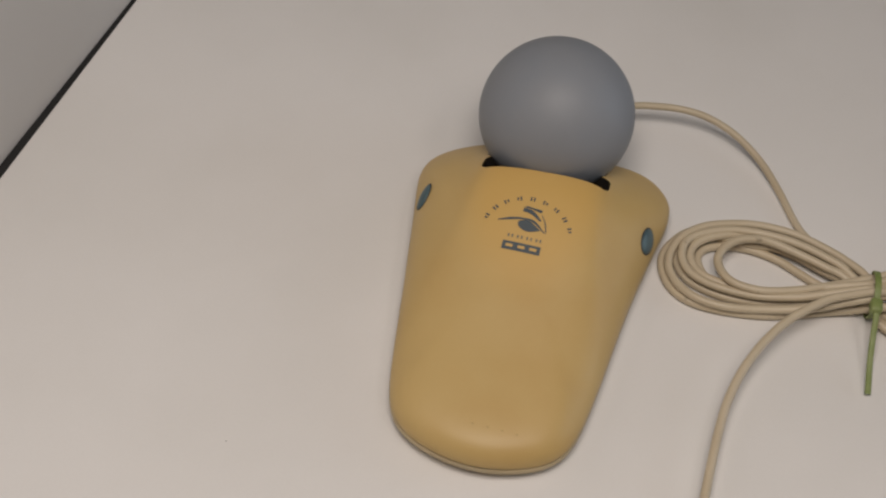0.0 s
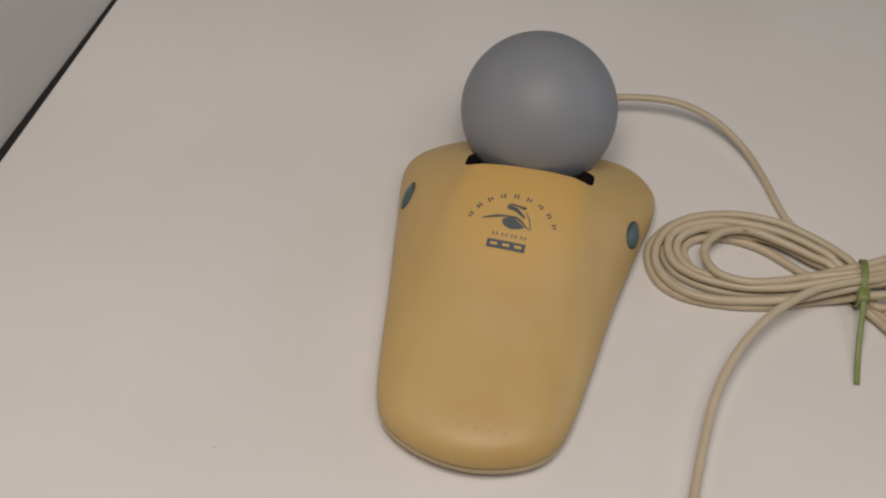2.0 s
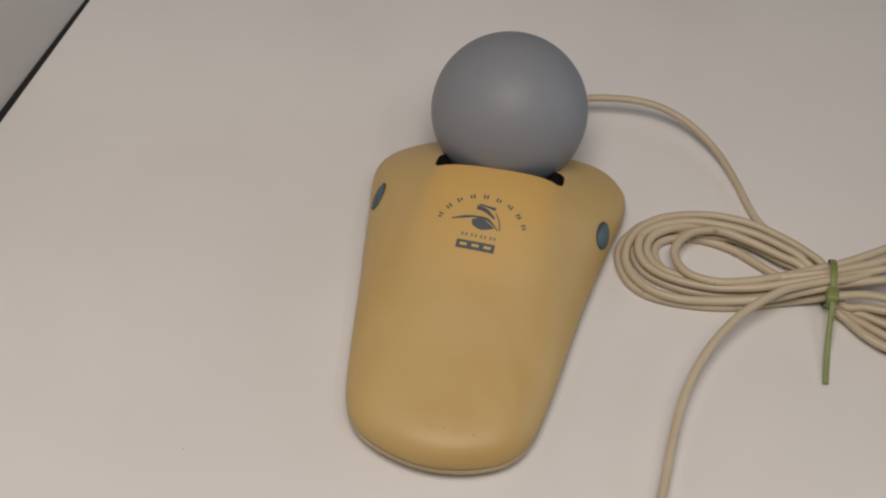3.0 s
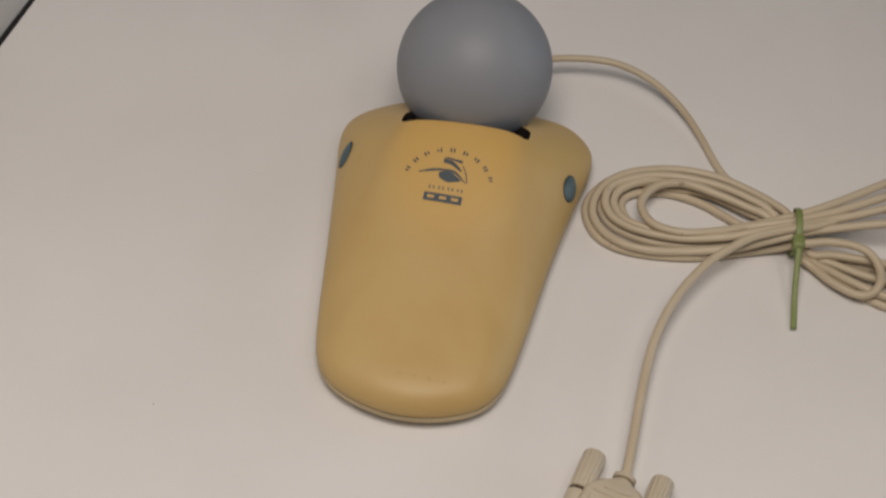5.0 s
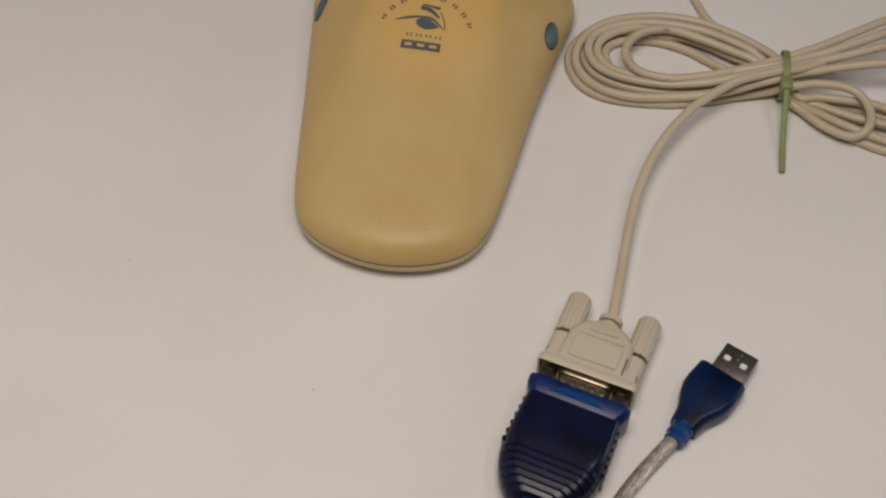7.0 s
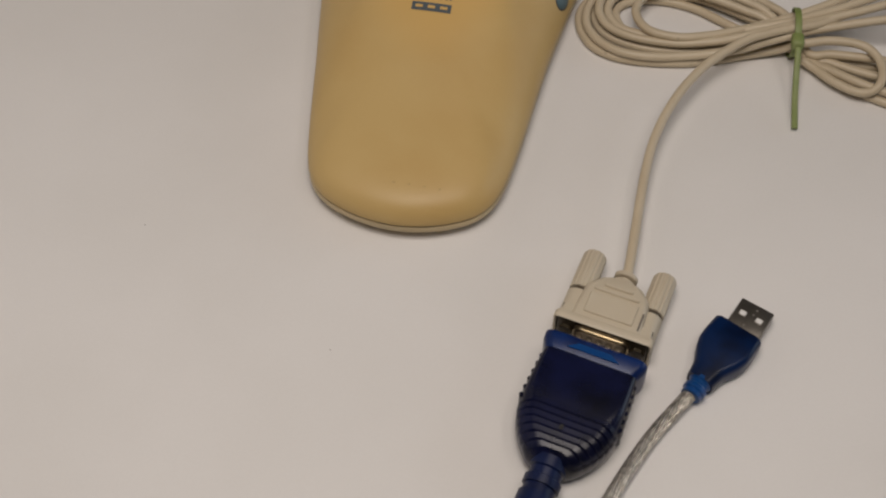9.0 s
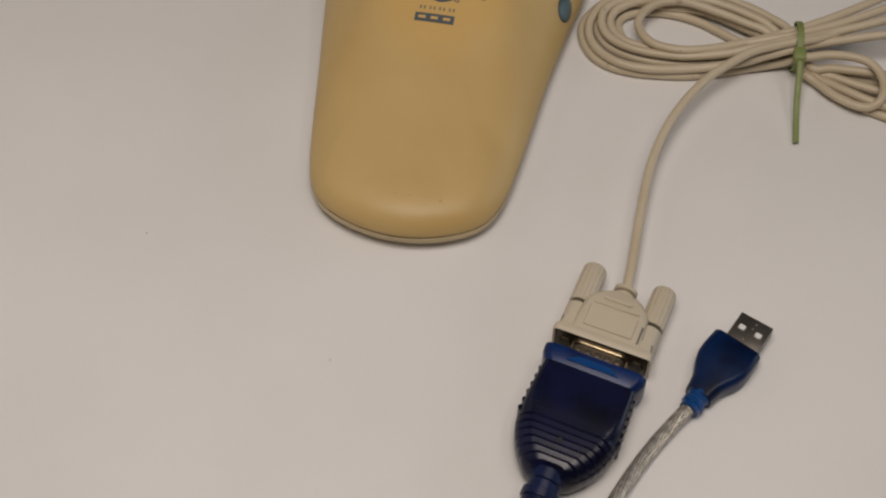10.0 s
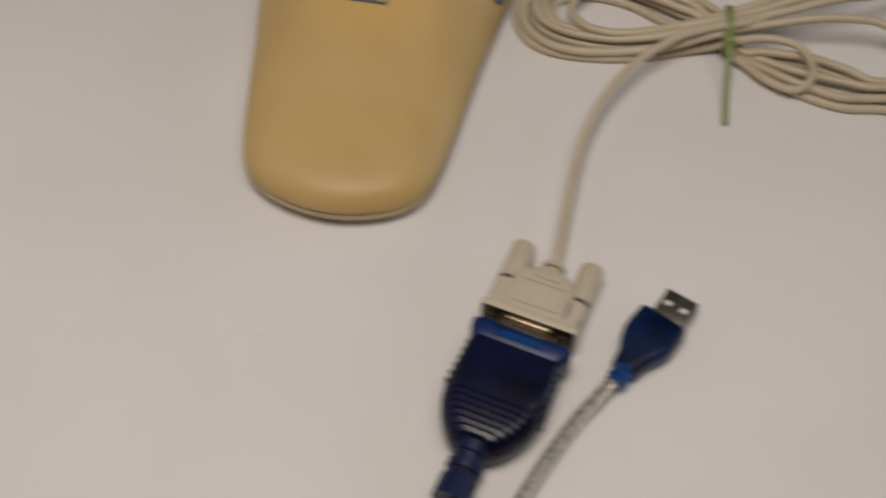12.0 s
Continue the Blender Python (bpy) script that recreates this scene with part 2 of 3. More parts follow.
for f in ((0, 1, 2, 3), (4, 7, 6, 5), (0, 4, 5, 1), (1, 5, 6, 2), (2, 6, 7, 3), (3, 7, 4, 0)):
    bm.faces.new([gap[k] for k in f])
setting("gap_shade", bm, M_GAP, SHEET_POSE, "black strip for the shade in the gap between the sheet and the side wall", "seam")

# ---- the ball controller ----
from mathutils.bvhtree import BVHTree

CTRL = pose(0.0493, 0.3639, 0, 0, 0, -14.6)
controller = thing("ball_controller", CTRL, "yellowed beige controller with a large grey ball, on white sheet", "controller")

LEN_F, LEN_B = 109.6, 44.0


def lerp(v, table):
    return float(np.interp(v, [a for a, _ in table], [b for _, b in table]))


def smooth_lerp(v, table, r=9.0):
    return sum(lerp(v + r * k / 4, table) for k in range(-4, 5)) / 9


SIDE = ((-110, 34.5), (-88, 36.1), (-60, 39.9), (-36, 42.8), (-7, 47.2), (10, 50.2), (24, 53.4), (34, 51), (44, 43.5))
LEAN_X = ((-100, 0.4), (-60, -0.3), (-25, -1.1), (24, -1.1), (44, -0.6))
RIDGE = ((-108, 19.5), (-95, 21), (-60, 25.5), (-30, 31.5), (-10, 35.5), (6, 36.6), (20, 31.2), (44, 19.5))


def outline(k, n, inset=0.0):
    """A point of the plan's outline, in mm: a tapered body with a bowed front and round corners."""
    a = 2 * math.pi * k / n
    c, s = math.cos(a), math.sin(a)
    p = 9.5 if s < 0 else 6.2 if c > 0 else 2.95
    r = (abs(c) ** p + abs(s) ** p) ** (-1 / p)
    u, v = r * c, r * s
    y = v * (LEN_B if v > 0 else LEN_F)
    if v < 0:
        y += 12.5 * u * u * max(0.0, -v - 0.7) / 0.3
    w = smooth_lerp(y, SIDE)
    return u * (w - inset) + lerp(y, LEAN_X), y + (inset if v < 0 else -inset) * abs(v)


def height(x, y):
    w = smooth_lerp(y, SIDE)
    h = smooth_lerp(y, RIDGE)
    q = min(abs(x) / w, 1.0)
    drop = lerp(y, ((-108, 0.10), (-60, 0.14), (-20, 0.26), (10, 0.34), (44, 0.28)))
    rise = lerp(y, ((-70, 0), (-40, 1.1), (-10, 3.9), (10, 6.0), (30, 0)))
    edge = lerp(y, ((-70, 40), (-40, 34), (-15, 28.5), (10, 25.5)))
    hump = rise / (1 + math.exp((abs(x) - edge) / 2.4))
    return h * (1 - drop * q ** 2.2) - 2.0 + hump



def shell(n=208, m=44):
    """The upper shell: rings from the outline to the middle, with a soft round edge."""
    bm = bmesh.new()
    rings = []
    base = 8.9
    cy = -30.0
    for j in range(m):
        s = math.cos(math.pi / 2 * j / m) ** 0.9
        r = []
        for k in range(n):
            ox, oy = outline(k, n)
            x, y = ox * s, cy + (oy - cy) * s
            front = min(1.0, max(0.0, (-oy / LEN_F - 0.72) / 0.22))
            lift = (1 - s ** (5.2 + 13.0 * front * front)) ** (1 / 1.75)
            r.append(bm.verts.new((x / 1000, y / 1000, (base + (height(x, y) - base) * lift) / 1000)))
        rings.append(r)
    low = []
    for k in range(n):
        ox, oy = outline(k, n)
        low.append(bm.verts.new((ox / 1000, oy / 1000, (base - 0.6) / 1000)))
    rings.insert(0, low)
    for r, q in zip(rings, rings[1:]):
        for k in range(n):
            bm.faces.new((r[k], r[(k + 1) % n], q[(k + 1) % n], q[k]))
    top = bm.verts.new((0, cy / 1000, height(0, cy) / 1000))
    for k in range(n):
        bm.faces.new((rings[-1][k], rings[-1][(k + 1) % n], top))
    bm.faces.new(low[::-1])
    return bm


BALL = Vector((-0.0014, 0.038, 0.0384))
BALL_R = 0.0312
LIP = 0.0067



def slot():
    """The slot in front of the ball, with round ends."""
    pts = []
    for sx, a0 in ((1, -90), (-1, 90)):
        for k in range(11):
            a = radians(a0 + 18 * k)
            pts.append((sx * 0.0226 + 0.0006 + 0.0027 * math.cos(a), LIP + 0.0032 + 0.0013 * sx * 0.92 + 0.0032 * math.sin(a) + (0.0042 if math.sin(a) > 0.01 else 0.0)))
    return loft([[(x, y, z) for x, y in pts] for z in (0.011, 0.09)])


upper = part("upper_shell", shell(), M_YELLOW, controller, "yellowed plastic upper shell")
tree = BVHTree.FromPolygons([v.co for v in upper.data.vertices], [tuple(p.vertices) for p in upper.data.polygons])
bowl = bmesh.new()
bmesh.ops.create_uvsphere(bowl, u_segments=128, v_segments=96, radius=BALL_R + 0.0003)
bmesh.ops.translate(bowl, verts=bowl.verts, vec=BALL)
for shape in (bowl, slot()):
    cutter = new("cutter", mesh_of("cutter", shape, M_DARK))
    cutter.matrix_world = CTRL
    cut = upper.modifiers.new("cut", "BOOLEAN")
    cut.operation, cut.object, cut.solver, cut.material_mode = "DIFFERENCE", cutter, "EXACT", "TRANSFER"
    bpy.context.view_layer.update()
    carved = bpy.data.meshes.new_from_object(upper.evaluated_get(bpy.context.evaluated_depsgraph_get()))
    upper.modifiers.clear()
    upper.data = carved
    bpy.data.objects.remove(cutter)
carved.set_sharp_from_angle(angle=radians(38))

bm = bmesh.new()
rings = []
for z, inset in ((1.6, 7.0), (4.1, 4.0), (4.5, 0.6), (4.9, -0.1), (6.8, -0.2), (7.25, 0.0), (7.3, 1.8)):
    rings.append([(outline(k, 120, inset)[0] / 1000, outline(k, 120, inset)[1] / 1000, z / 1000) for k in range(120)])
part("lower_shell", loft(rings, bm), M_BEIGE, controller, "pale beige plastic lower shell")
# dark filler ring stands for the shade in the gap between the shells
part("seam", loft([[(outline(k, 120, 0.5)[0] / 1000, outline(k, 120, 0.5)[1] / 1000, z / 1000) for k in range(120)] for z in (7.2, 8.6)]), M_DARK, controller, "dark filler for the shade in the seam between the shells")
for fx, fy in ((-24, -86), (24, -86), (-34, 26), (34, 26)):
    part("rubber_foot", loft([[(fx / 1000 + a, fy / 1000 + b, z) for a, b in circle(0.005, 16)] for z in (0.0, 0.0017)]), M_DARK, controller)

bm = bmesh.new()
bmesh.ops.create_uvsphere(bm, u_segments=96, v_segments=64, radius=BALL_R)
bmesh.ops.translate(bm, verts=bm.verts, vec=BALL)
part("ball", bm, M_BALL, controller, "smooth matt blue-grey rubber ball")


def on_shell(x, y, lift=0.00012):
    hit, normal, _, _ = tree.ray_cast(Vector((x, y, 0.2)), Vector((0, 0, -1)))
    return hit + normal * lift, normal


for sx, by, bz in ((-1, -0.0010, 0.0165), (1, 0.0012, 0.0175)):
    where, normal, _, _ = tree.find_nearest(Vector((0.0455 if sx > 0 else -0.0438, by, bz)))
    bm = bmesh.new()
    bmesh.ops.create_uvsphere(bm, u_segments=28, v_segments=16, radius=1)
    across = normal.cross(Vector((0, 1, 0))).normalized()
    along = across.cross(normal).normalized()
    turn = Matrix((across, along, normal)).transposed().to_4x4() @ Matrix.Rotation(radians(0 if sx > 0 else 24), 4, "Z")
    bmesh.ops.transform(bm, verts=bm.verts, matrix=Matrix.Translation(where) @ turn @ Matrix.Diagonal((0.0040 if sx > 0 else 0.0031, 0.0056, 0.0011, 1)))
    button = part("button", bm, M_TEAL, controller, "dark teal oval push button")
    # larger black disc behind the button stands for the shade in its recess
    bm = bmesh.new()
    bmesh.ops.create_uvsphere(bm, u_segments=28, v_segments=16, radius=1)
    bmesh.ops.transform(bm, verts=bm.verts, matrix=Matrix.Translation(where) @ turn @ Matrix.Diagonal((0.0045 if sx > 0 else 0.0036, 0.0061, 0.00035, 1)))
    part("recess_shade", bm, M_DARK, button, "black disc for the shade in the gap round the button")


def print_strip(name, low, high, material=M_INK, lift=0.0002, label="", n=10):
    """A printed patch on the shell between two lines of points in mm."""
    bm = bmesh.new()
    a = glide([(x, y, 0) for x, y in low], n)
    b = glide([(x, y, 0) for x, y in high], n)
    rows = [[bm.verts.new(on_shell((p.x + (q.x - p.x) * k / 4) / 1000, (p.y + (q.y - p.y) * k / 4) / 1000, lift)[0]) for k in range(5)] for p, q in zip(a, b)]
    for r, q in zip(rows, rows[1:]):
        for k in range(4):
            bm.faces.new((r[k], r[k + 1], q[k + 1], q[k]))
    return part(name, bm, material, controller, label)


LOGO_X, LOGO_Y = -0.9, -27.6


def bar(x, y, w, h, a=0.0, name="printed_bar", material=M_INK, lift=0.0002):
    c, s = math.cos(a), math.sin(a)
    pt = [(LOGO_X + x + c * u - s * v, LOGO_Y + y + s * u + c * v) for u, v in ((-w / 2, -h / 2), (w / 2, -h / 2), (-w / 2, h / 2), (w / 2, h / 2))]
    return print_strip(name, pt[:2], pt[2:], material, lift)


def ink(low, high, name="printed_emblem", material=M_INK):
    return print_strip(name, [(LOGO_X - 0.9 + x, LOGO_Y - 0.3 + y) for x, y in low], [(LOGO_X - 0.9 + x, LOGO_Y - 0.3 + y) for x, y in high], material)


badge = bar(0, 0.2, 14.6, 3.3, name="printed_badge")
for bx in (-4.6, 0.0, 4.6):
    bar(bx, 0.2, 2.7, 1.1, name="badge_bar", material=M_YELLOW, lift=0.0004).parent = badge
for bx in (-5.0, -1.4, 2.2, 5.8):
    bar(bx - 0.75, 4.1, 0.65, 1.25, material=M_INK_THIN)
    bar(bx + 0.75, 4.1, 0.65, 1.25, material=M_INK_THIN)
for k in range(9):  # the arc of nine marks, each of two strokes
    a = radians(160 - 17.0 * k)
    for across in (-0.62, 0.62):
        bar(0.5 + 17.2 * math.cos(a) + across * math.sin(a), 5.2 + 14.9 * math.sin(a) - across * math.cos(a), 0.62, 1.7 if (k + (across > 0)) % 3 else 1.2, a - math.pi / 2, material=M_INK)
ink([(-2.6, 10.2), (-1.9, 8.4), (1.2, 7.1), (4.2, 7.6), (6.4, 8.5)], [(-2.4, 10.6), (-0.5, 11.4), (1.8, 11.3), (4.2, 9.9), (6.0, 8.8)])
ink([(-10.2, 9.6), (-5.6, 10.6), (-1.0, 11.5), (3.0, 11.0), (8.2, 7.6)], [(-10.2, 10.0), (-5.6, 11.6), (-1.0, 12.2), (3.6, 11.8), (8.3, 7.8)])
ink([(-1.8, 14.8), (1.5, 14.2), (5.6, 11.9)], [(-1.6, 16.4), (2.2, 15.6), (5.8, 12.6)])
ink([(-1.8, 16.6), (1.8, 16.2), (5.2, 15.4)], [(-0.4, 17.2), (2.2, 16.9), (5.6, 16.6)])
ink([(5.6, 14.6), (7.4, 11.5), (8.4, 8.0)], [(5.9, 14.7), (7.8, 11.6), (8.8, 8.0)])
for k in range(4):
    where, normal = on_shell((-1.5 + 5.4 * k) / 1000, -0.0985, 0.0)
    bm = bmesh.new()
    bmesh.ops.create_uvsphere(bm, u_segments=12, v_segments=8, radius=1)
    bmesh.ops.transform(bm, verts=bm.verts, matrix=Matrix.Translation(where) @ Matrix.Diagonal((0.0006, 0.0006, 0.0001, 1)))
    part("indicator_dot", bm, M_FAINT, upper, "small dull indicator dot")

# ---- the cable ----
cable = thing("controller_cable", pose(0.178, 0.335, 0), "coiled cream cable tied in the middle, lying on the white sheet", "cable")
CB = cable.matrix_world.inverted()


def strand(name, pts, r=1.72, label=""):
    q = [tuple(1000 * c for c in (CB @ Vector([a / 1000 for a in p]))) for p in pts]
    return part(name, tube(q, r, 7), M_CABLE, cable, label)


strand("device_lead", [(59, 421, 10.5), (77, 429.5, 12), (94.7, 432.2, 12), (104.5, 432.1, 12), (114.1, 430.8, 12), (123.7, 428.4, 11), (133, 423.7, 9), (140.9, 416.6, 7), (148.2, 406.4, 4.5), (153.6, 393.3, 2.6), (157.4, 379.5, 1.8), (160.6, 371, 1.8), (167.3, 362.5, 1.8), (180.4, 346.2, 1.8)], 1.55)
strand("plug_lead", [(201, 338.4, 14.5), (188.9, 334, 14.8), (182.5, 332.7, 15), (178.1, 332.4, 15), (168.2, 330.9, 14.5), (159.2, 328.5, 14), (145, 320.3, 13), (135.7, 312, 12.4), (128.8, 304.1, 11.6), (122.6, 295.1, 10.6), (117.2, 284.6, 9.6), (113.2, 273.9, 8.8), (109.7, 262.8, 8.2), (106.1, 250.4, 7.6), (102.7, 238.8, 7.2), (100.2, 231, 7.2)])
strand("cable_loop", [(282, 338, 10), (247.4, 327.2, 14.5), (236.5, 330, 16), (225.7, 331.7, 16.5), (215, 332.8, 16), (204.1, 332.9, 15), (193.4, 333, 13.4), (183.2, 332.8, 12), (178.6, 331.6, 12), (169, 330.9, 10), (158.2, 329.6, 8), (145.6, 329.9, 6), (134.9, 330.4, 5.2), (124.1, 331.3, 5.2), (114.7, 334.2, 5.2), (108.7, 338.4, 5.2), (104.8, 343.7, 5), (102.9, 349.8, 5), (103.3, 354.9, 5.2), (104.7, 358.9, 5.4), (107.7, 363.7, 5.6), (112.8, 368.1, 5.8), (119.7, 371.2, 6), (127.8, 372.5, 6), (136.9, 372.6, 6), (145.8, 371.1, 6), (156.5, 367.3, 6), (166.6, 360.8, 6), (174.4, 354.3, 6), (181.5, 345.4, 6), (185.2, 328.4, 5), (193.4, 326, 6), (203.6, 322.7, 7), (212, 320.4, 7), (224.2, 314.7, 6), (236.2, 308.7, 5), (268, 312, 5)])
strand("cable_loop", [(184.3, 331.6, 7), (181.3, 330.4, 8), (174.7, 331.8, 4), (161.8, 331.6, 2.2), (150.6, 330.4, 1.8), (139.6, 329.9, 1.8), (128.8, 330.9, 1.8), (118.2, 333, 1.8), (109.9, 336.4, 1.8), (104, 341.7, 1.8), (101.1, 348.7, 1.8), (100.7, 355.3, 1.8), (102.3, 360.6, 1.8), (105.5, 365, 1.8), (112.1, 370.7, 1.8), (120.5, 373.3, 1.8), (130.9, 374.3, 1.8), (144.4, 372.8, 1.8), (157.3, 368.2, 1.8), (167.5, 361.7, 1.8), (176.9, 352, 1.8), (186.2, 330.4, 1.8), (194.5, 327.2, 1.8), (204.8, 323, 1.8), (213.1, 320.1, 1.8), (225.2, 314.3, 1.8), (237.4, 309.8, 1.8), (266, 303, 1.8)])
strand("cable_loop", [(288, 366, 14), (243.5, 343.4, 18), (227.4, 340.8, 18.5), (216.2, 339.4, 17.5), (204.8, 337.4, 16.5), (193.7, 336.3, 15), (182.1, 334.8, 14), (177, 335.4, 13), (165.6, 335.4, 10), (152.6, 334.6, 8), (139.9, 335.5, 6.5), (131.5, 337.1, 6), (123.1, 339.6, 6), (115.9, 343, 6), (110.6, 347.8, 6), (108.4, 353.4, 6.2), (108.9, 358.9, 6.4), (111.6, 363.4, 6.6), (117.4, 366.5, 6.8), (126, 368.3, 7), (133.8, 368.2, 7.2), (144.7, 365.6, 7.6), (155.2, 361.6, 7.6), (165.3, 355.1, 7.6), (174, 347.6, 7), (185.7, 329, 3), (193.4, 323.9, 3.5), (203.2, 317.8, 4), (211.1, 313.9, 4.5), (223, 309, 5), (235.4, 305.6, 5), (276, 306, 4)])
strand("cable_loop", [(298, 380, 12), (247.5, 356.5, 16), (230.1, 350.2, 17), (217.8, 346, 17), (206.1, 342.7, 16), (194.5, 339.8, 15), (182.8, 338, 14), (177.8, 338.3, 12), (166.5, 339.2, 9), (153.6, 338.8, 6.5), (140.7, 339.2, 5), (129.9, 340.4, 5), (120.5, 344.2, 5), (115.5, 347.5, 5), (112.6, 352.1, 5), (112, 356.8, 5.2), (114.2, 361.5, 5.5), (119.5, 364.7, 6), (127, 366.7, 6), (133.9, 367.3, 5.5), (145.1, 365.8, 4.5), (155.7, 361.3, 4), (165.8, 354.9, 4), (174.4, 346.8, 4), (185.6, 326.6, 3), (192.4, 319.4, 4), (201.5, 311.5, 5), (209.2, 306.7, 5), (217, 302.5, 5), (225.4, 301.1, 5), (262, 299, 4)])
strand("cable_loop", [(300, 392, 9), (251.7, 368.2, 12), (233.9, 361.1, 13), (221, 355.9, 13.5), (208.4, 350.4, 13.5), (196.1, 345.7, 13), (184.5, 342.3, 12), (180.2, 342.7, 10), (169.1, 340.9, 8.5), (153.1, 337.8, 8.5), (139.8, 336.9, 8.5), (132.4, 338.3, 8.5), (126.7, 341, 8.5), (123.5, 344.7, 8.5), (122, 349.2, 8.5), (122.3, 353.4, 8.8), (125.1, 357.6, 9.2), (130.2, 360.9, 9.6), (136, 362, 9.6), (143.7, 361.2, 9), (154.3, 356.4, 8), (164.4, 350.2, 7.5), (173.5, 344.4, 6), (186.3, 325.3, 1.8), (192.5, 317.6, 1.8), (201.8, 309.4, 1.8), (211.3, 303.1, 1.8), (221.4, 299, 1.8), (234.2, 297.6, 1.8), (262, 292, 1.8)])
strand("cable_loop", [(184.4, 341, 9), (178.3, 340.6, 6), (165.3, 340.3, 4), (152.3, 340.6, 2.6), (141.3, 340.7, 2), (130.3, 341, 2), (122, 344.8, 2), (117.1, 349.3, 2), (115.4, 354.8, 2), (116, 359.2, 2), (119.1, 362.4, 2), (124.8, 363.9, 2), (131.6, 363.8, 2), (140.2, 361.4, 2), (148.5, 356.9, 2), (155.4, 351, 2), (162.2, 345.3, 2), (172.1, 339.3, 2), (184.7, 328.7, 3)])
strand("cable_loop", [(184.1, 338.4, 8), (177.4, 336.2, 6), (162.1, 334.6, 4), (147, 335.3, 2.4), (136.2, 336, 2), (125.5, 338.1, 2), (117.2, 341.6, 2), (111.1, 346.1, 2), (107.8, 351.3, 2), (106.8, 357.1, 2), (107.8, 361.9, 2), (111.6, 366.6, 2), (119.6, 368.2, 3), (129.4, 366, 4), (137.9, 363.3, 4.4), (146.8, 361.9, 4), (155.1, 357.7, 4), (165, 350.4, 4), (174, 344.3, 3.5), (184.5, 327.6, 3)])
strand("cable_loop", [(174.4, 335.2, 9), (181.1, 331.6, 10), (182.1, 328.9, 10), (190.7, 328.6, 11), (199.1, 326.7, 11.5), (205, 323.7, 11.5), (208.1, 319.3, 11), (209.2, 314.6, 10), (208.4, 310, 9), (206.1, 306.9, 7.5), (202.5, 306.4, 5.5), (197.7, 308.7, 4.5), (191.4, 314.5, 4), (186.3, 321.7, 3.5), (182.6, 325.6, 4)])

# green tie
tie = thing("cable_tie", pose(0.1800, 0.3335, 0, 0, 0, -10.5), "green plastic tie round the middle of the coil", "cable tie")
part("band", sweep([Vector((0, 0.0010 + (0.0088 + 0.0020 * math.sin(a)) * math.cos(a), 0.0092 + 0.0096 * math.sin(a))) for a in [2 * math.pi * k / 32 for k in range(33)]], rounded(0.0025, 0.0007, 0.0003)), M_GREEN, tie)
part("tail", sweep(glide([(0, -0.0090, 0.0150), (0.0002, -0.0128, 0.0138), (0.0002, -0.019, 0.0095), (0.0001, -0.028, 0.0055), (0.0002, -0.0400, 0.0022)], 8), rounded(0.0023, 0.0016, 0.0007)), M_GREEN, tie, "loose end of the green tie")
part("knot", box(-0.0023, 0.0023, -0.0112, -0.0050, 0.0125, 0.0172, 0.0012), M_GREEN, tie)

# ---- the serial plug ----
PLUG = pose(0.0889, 0.2087, 0, 0, 0, -27)
plug = thing("serial_plug", PLUG, "cream moulded serial plug with two thumbscrews at the cable's end", "plug")


def mm_loft(rings):
    return loft([[(x / 1000, y / 1000, z / 1000) for x, y, z in r] for r in rings])


def level(y, w, h, r, z):
    return [(a, y, b) for a, b in rounded(w, h, r, 4, z)]


hood = part("hood", mm_loft([level(3.4, 31.0, 11.2, 1.2, 7.2), level(-3.2, 32.2, 12.2, 1.2, 7.2), level(-3.4, 33.4, 13.3, 1.5, 7.2), level(-3.0, 34.0, 13.8, 1.7, 7.2), level(-0.9, 34.0, 13.8, 1.8, 7.2), level(-0.3, 33.4, 13.2, 1.8, 7.2), level(-0.1, 24.4, 13.2, 2.0, 7.2), level(3.0, 24.0, 13.2, 2.2, 7.2), level(12.8, 22.4, 12.8, 2.6, 7.2), level(14.6, 20.6, 12.6, 3.0, 7.2), level(17.4, 16.0, 12.2, 3.4, 7.2), level(19.0, 10.0, 10.8, 3.4, 7.2)]), M_CREAM, plug)
for sx in (-1, 1):
    part("screw_sleeve", sweep([Vector((sx * 0.0125, y / 1000, 0.0072)) for y in (-0.6, 10.4, 11.0)], circle(0.0042, 24)), M_CREAM, plug)
    ribs = [((4.15 if k % 4 else 3.8) / 1000 * math.cos(2 * math.pi * k / 48), (4.15 if k % 4 else 3.8) / 1000 * math.sin(2 * math.pi * k / 48)) for k in range(48)]
    screw = part("thumbscrew", sweep([Vector((sx * 0.0125, y / 1000, 0.0072)) for y in (12.6, 27.4, 28.4)], lambda t: [(a * (0.88 if t > 0.9 else 1), b * (0.88 if t > 0.9 else 1)) for a, b in ribs]), M_CREAM, plug)
    part("screw_thread", sweep([Vector((sx * 0.0125, y / 1000, 0.0072)) for y in (10, 15)], circle(0.0034, 16)), M_SHELL, screw)
bm = bmesh.new()
for y0, y1, r in ((18.4, 25.2, 2.3), (19.2, 21.0, 4.2), (22.2, 24.0, 4.1)):
    sweep([Vector((0, y / 1000, 0.0072)) for y in (y0, y0 + 0.25, y1 - 0.25, y1)], lambda t, r=r: circle((r if 0.2 < t < 0.8 else r * 0.93) / 1000, 24), bm=bm)
part("strain_relief", bm, M_CREAM, plug)
part("label_panel", box(-0.0084, 0.0084, 0.0016, 0.0098, 0.0132, 0.01445, 0.0003, 1), M_CREAM, hood, "raised blank panel")
for y, w in ((11.2, 8.0), (13.6, 5.0)):
    part("ridge", box(-w / 1000, w / 1000, y / 1000, y / 1000 + 0.0014, 0.0128, 0.01435, 0.0004, 1), M_CREAM, hood)
